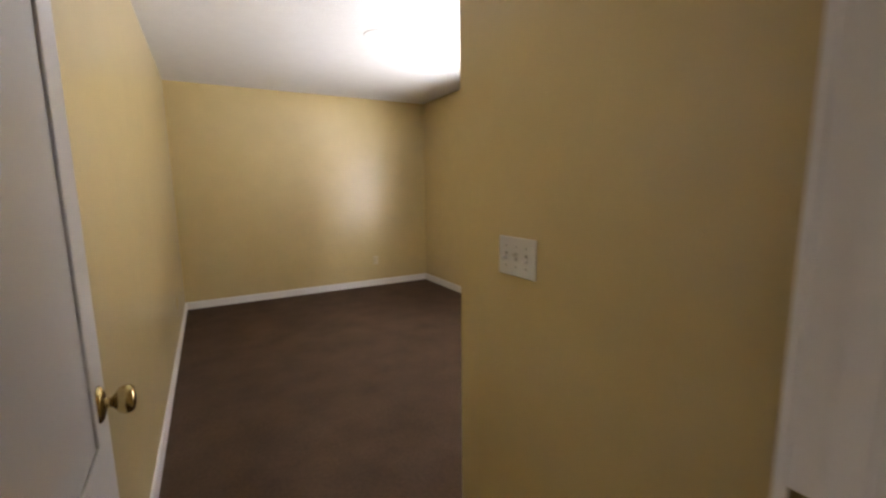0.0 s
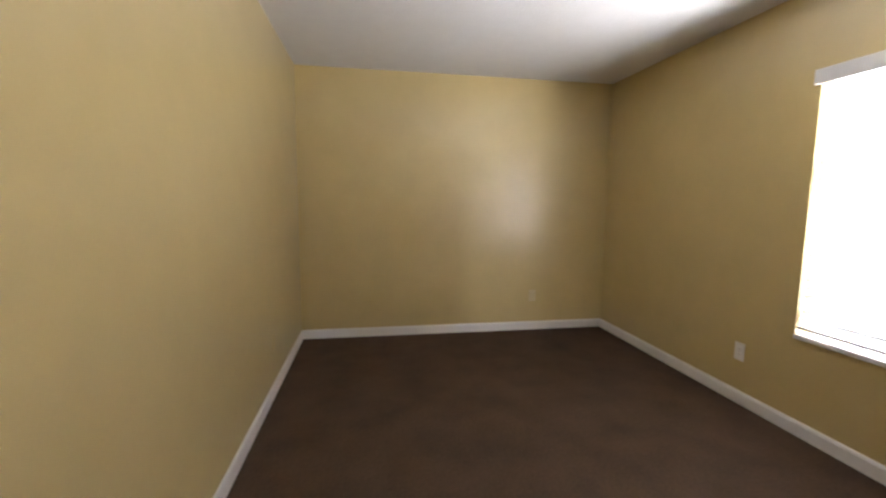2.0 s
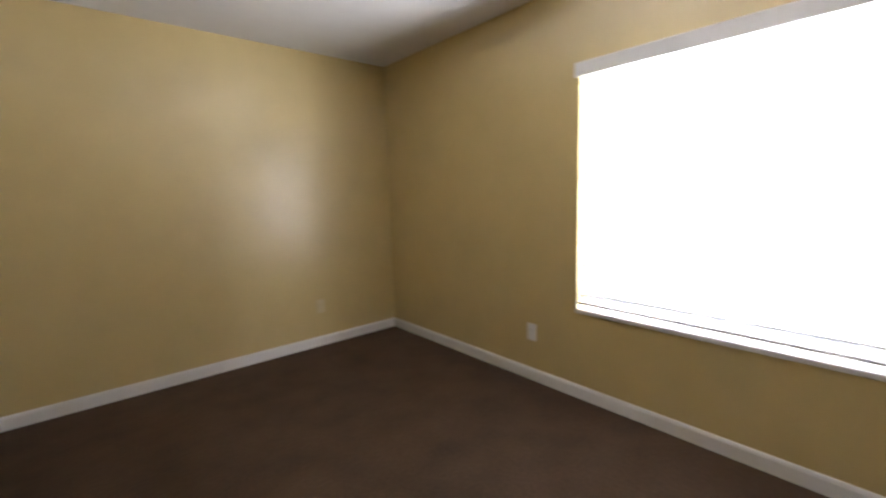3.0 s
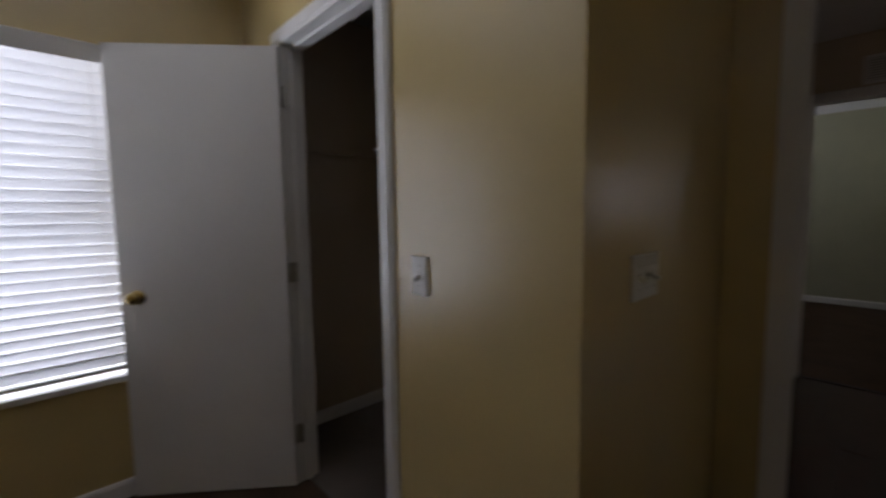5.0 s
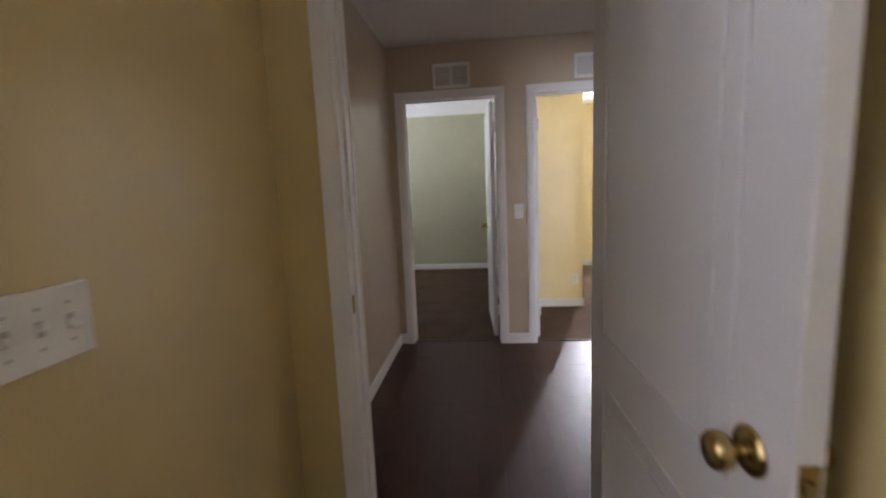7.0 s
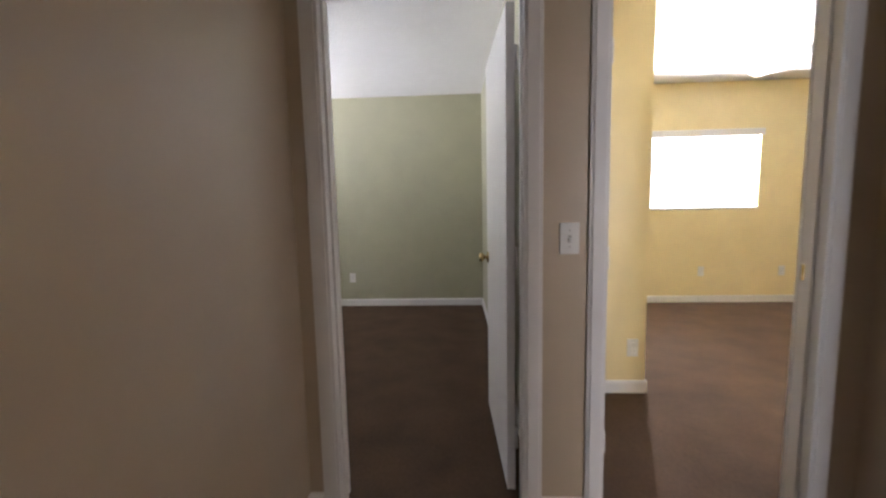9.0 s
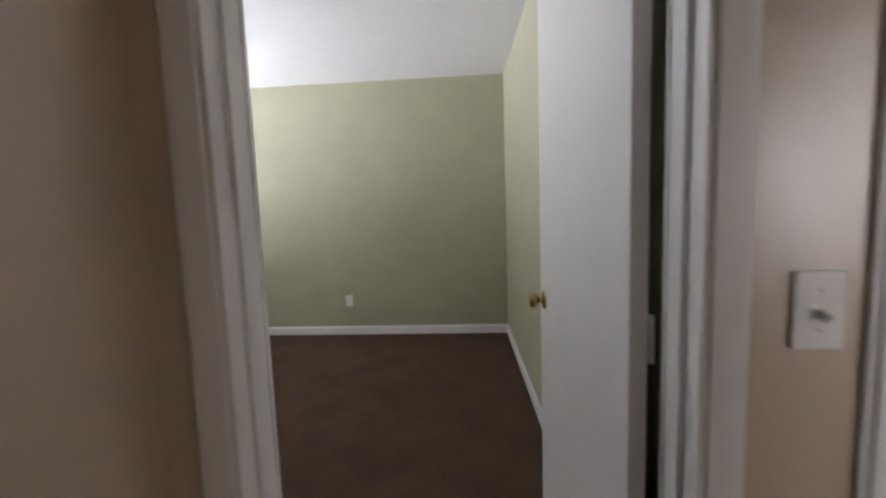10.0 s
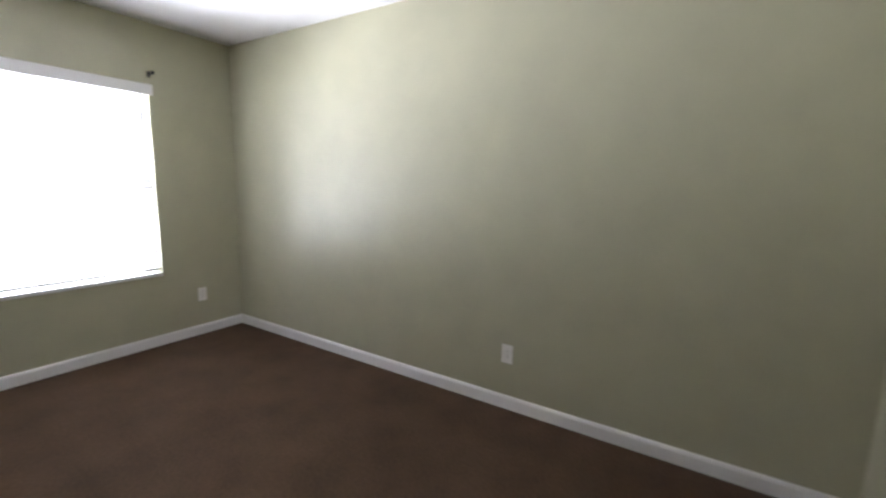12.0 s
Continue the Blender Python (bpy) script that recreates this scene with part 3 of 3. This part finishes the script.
baseboard("y", GY + 0.013, HY - 0.12, GX0, 1).matrix_world = ASKEW
baseboard("y", GY + 0.013, HY - 0.11, GX1, -1)
baseboard("x", G1 + 0.066, GX1 - 0.013, HY - 0.11, -1)
door("door_4", pose(0.354, HY - 0.138, 0, 0, 0, -87.1), 0.80, False, "plain white flush door standing open into the green bedroom", 0.93)
WGC = (WG0 + WG1) / 2
window("window_2", pose(GX1, WGC, 0, 0, 0, -90), WG1 - WG0, WGB, WGT, EX, "white vinyl window of the green bedroom behind a blind")
blind(pose(GX1, WGC, 0, 0, 0, -90), WG1 - WG0, WGB, WGT, -61, "white horizontal slatted blind, lowered with slats half open", 1, slat=SLAT_DENSE)
outlet(1.97, GY, 0.351, "+y", "white outlet low on the long sage green wall")
outlet(GX1, -5.284, 0.355, "-x", "white outlet beside the green bedroom window")
behind = outlet(GX0, -3.70, 0.35, "+x", "white outlet behind the open white door")
behind.matrix_world = ASKEW @ pose(GX0, -3.70, 0.35, 0, 0, FACING["+x"])
for yy in (WG0 - 0.01, WG1 + 0.01):
    br = thing("curtain_bracket", pose(GX1, yy, 2.125), "small dark metal curtain rod bracket above the blind", "bracket", "curtain brackets")
    part("base", box(bmesh.new(), -0.004, 0.0, -0.012, 0.012, -0.022, 0.022, 0.001), SLOT, br)
    part("arm", box(bmesh.new(), -0.06, -0.004, -0.006, 0.006, -0.006, 0.006, 0.001), SLOT, br)
    part("cup", box(bmesh.new(), -0.072, -0.06, -0.010, 0.010, -0.008, 0.018, 0.002), SLOT, br)

# ---- structure: bright yellow bedroom ----
YX0, YX1, YY = -4.3, 0.10, -5.705
BX, BY = -0.58, -3.268
slab("floor_yellow_bedroom", YX0 - 0.02, GX0 - 0.13, YY - 0.02, SY, -0.12, 0.0, CARPET, "brown cut-pile carpet of the bright yellow bedroom", "carpet")
slab("ceiling_yellow_bedroom", YX0 - 0.1, GX0 - 0.13, YY - 0.1, SY, 2.55, 2.62, CEIL, "white textured ceiling of the yellow bedroom", "ceiling")
wall("wall_yellow_north", "x", YX0 - 0.1, GX0 - 0.13, HY - 0.11, SY, TOP, BRIGHT, "bright yellow painted wall with the doorway", [(Y0 - 0.016, Y1 + 0.016, 0, HEAD + 0.016)])
wall("wall_yellow_east", "y", BY, HY - 0.11, YX1, GX0 - 0.13, TOP, BRIGHT, "bright yellow painted entry wall")
wall("wall_yellow_block", "y", YY, BY, BX, GX0 - 0.13, TOP, BRIGHT, "bright yellow painted closet block with a square corner")
WY0, WY1, WYB, WYT = -2.83, -1.38, 1.13, 2.005
wall("wall_yellow_south", "x", YX0 - 0.1, GX0 - 0.13, YY - EX, YY, TOP, BRIGHT, "bright yellow painted window wall", [(WY0, WY1, WYB, WYT)])
wall("wall_yellow_west", "y", YY, HY - 0.11, YX0 - 0.1, YX0, TOP, BRIGHT, "bright yellow painted far side wall")
baseboard("x", BX - 0.013, YX1, BY, 1)
baseboard("y", YY + 0.013, BY, BX, -1)
baseboard("x", YX0, BX, YY, 1)
baseboard("y", BY + 0.013, HY - 0.11, YX1, -1)
baseboard("y", YY + 0.013, HY - 0.11, YX0, 1)
door("door_5", pose(Y1 - 0.040, HY - 0.116, 0, 0, 0, -90.5), 0.755, False, "white flush door standing open into the yellow bedroom", 0.94)
WYC = (WY0 + WY1) / 2
window("window_3", pose(WYC, YY, 0, 0, 0, 180), WY1 - WY0, WYB, WYT, EX, "small white vinyl window of the yellow bedroom")
blind(pose(WYC, YY, 0, 0, 0, 180), WY1 - WY0, WYB, WYT, -68, "white slatted blind, closed and glowing with sunlight", 1, gap=0.078, slat=SLAT_THIN)
outlet(-2.22, YY, 0.375, "+y", "white outlet below the small window")
outlet(-3.14, YY, 0.375, "+y", "white outlet low on the yellow window wall")
outlet(-0.50, BY, 0.30, "+y", "white outlet on the yellow closet block")

fan = thing("ceiling_fan", pose(-2.35, -4.10, 2.55), "white ceiling fan with plain blades, at rest", "ceiling fan")
part("canopy", lathe(bmesh.new(), [(0.02, -0.05), (0.06, -0.035), (0.07, 0.0)], pose(0, 0, 0)), WHITE, fan)
part("rod", lathe(bmesh.new(), [(0.012, -0.14), (0.012, -0.04)], pose(0, 0, 0), 12), WHITE, fan)
part("motor", lathe(bmesh.new(), [(0.05, -0.26), (0.10, -0.24), (0.115, -0.19), (0.10, -0.15), (0.03, -0.13)], pose(0, 0, 0)), WHITE, fan)
for k in range(5):
    bl = box(bmesh.new(), 0.17, 0.66, -0.06, 0.06, -0.004, 0.004, 0.003)
    blade = part("blade", bl, WHITE, fan)
    blade.matrix_local = pose(0, 0, -0.215, 0, 0, 12 + 72 * k) @ pose(0, 0, 0, 11, 0, 0)
    arm = part("blade_iron", box(bmesh.new(), 0.09, 0.20, -0.015, 0.015, -0.009, -0.004, 0.002), STEEL, blade)

# ---- outside ----
slab("ground", -60, 60, -60, 60, -0.75, -0.55, GRASS, "dry lawn and earth round the house", "ground")

# ---- hall planks ----
planks = bpy.data.objects["floor_hall"]
PW, PL = 0.128, 1.215
shared = {}
rnd = random.Random(11)
x = HX0
while x < HX1 - 1e-3:
    w = min(PW, HX1 - x)
    y = HY - 0.05 - rnd.uniform(0, 1) * PL
    while y < -0.02:
        a, b = max(y, HY - 0.05), min(y + PL, -0.02)
        if b - a > 0.03:
            key = (round(w, 3), round(b - a, 2))
            if key not in shared:
                bm = bmesh.new()
                box(bm, 0.00015, key[0] - 0.00015, 0.00015, key[1] - 0.00015, -0.0115, -0.0005)
                me = bpy.data.meshes.new("plank")
                bm.to_mesh(me)
                bm.free()
                me.materials.append(PLANK)
                shared[key] = me
            p = new("plank", shared[key])
            p.parent = planks
            p.location = (x, a, 0)
        y += PL
    x += w
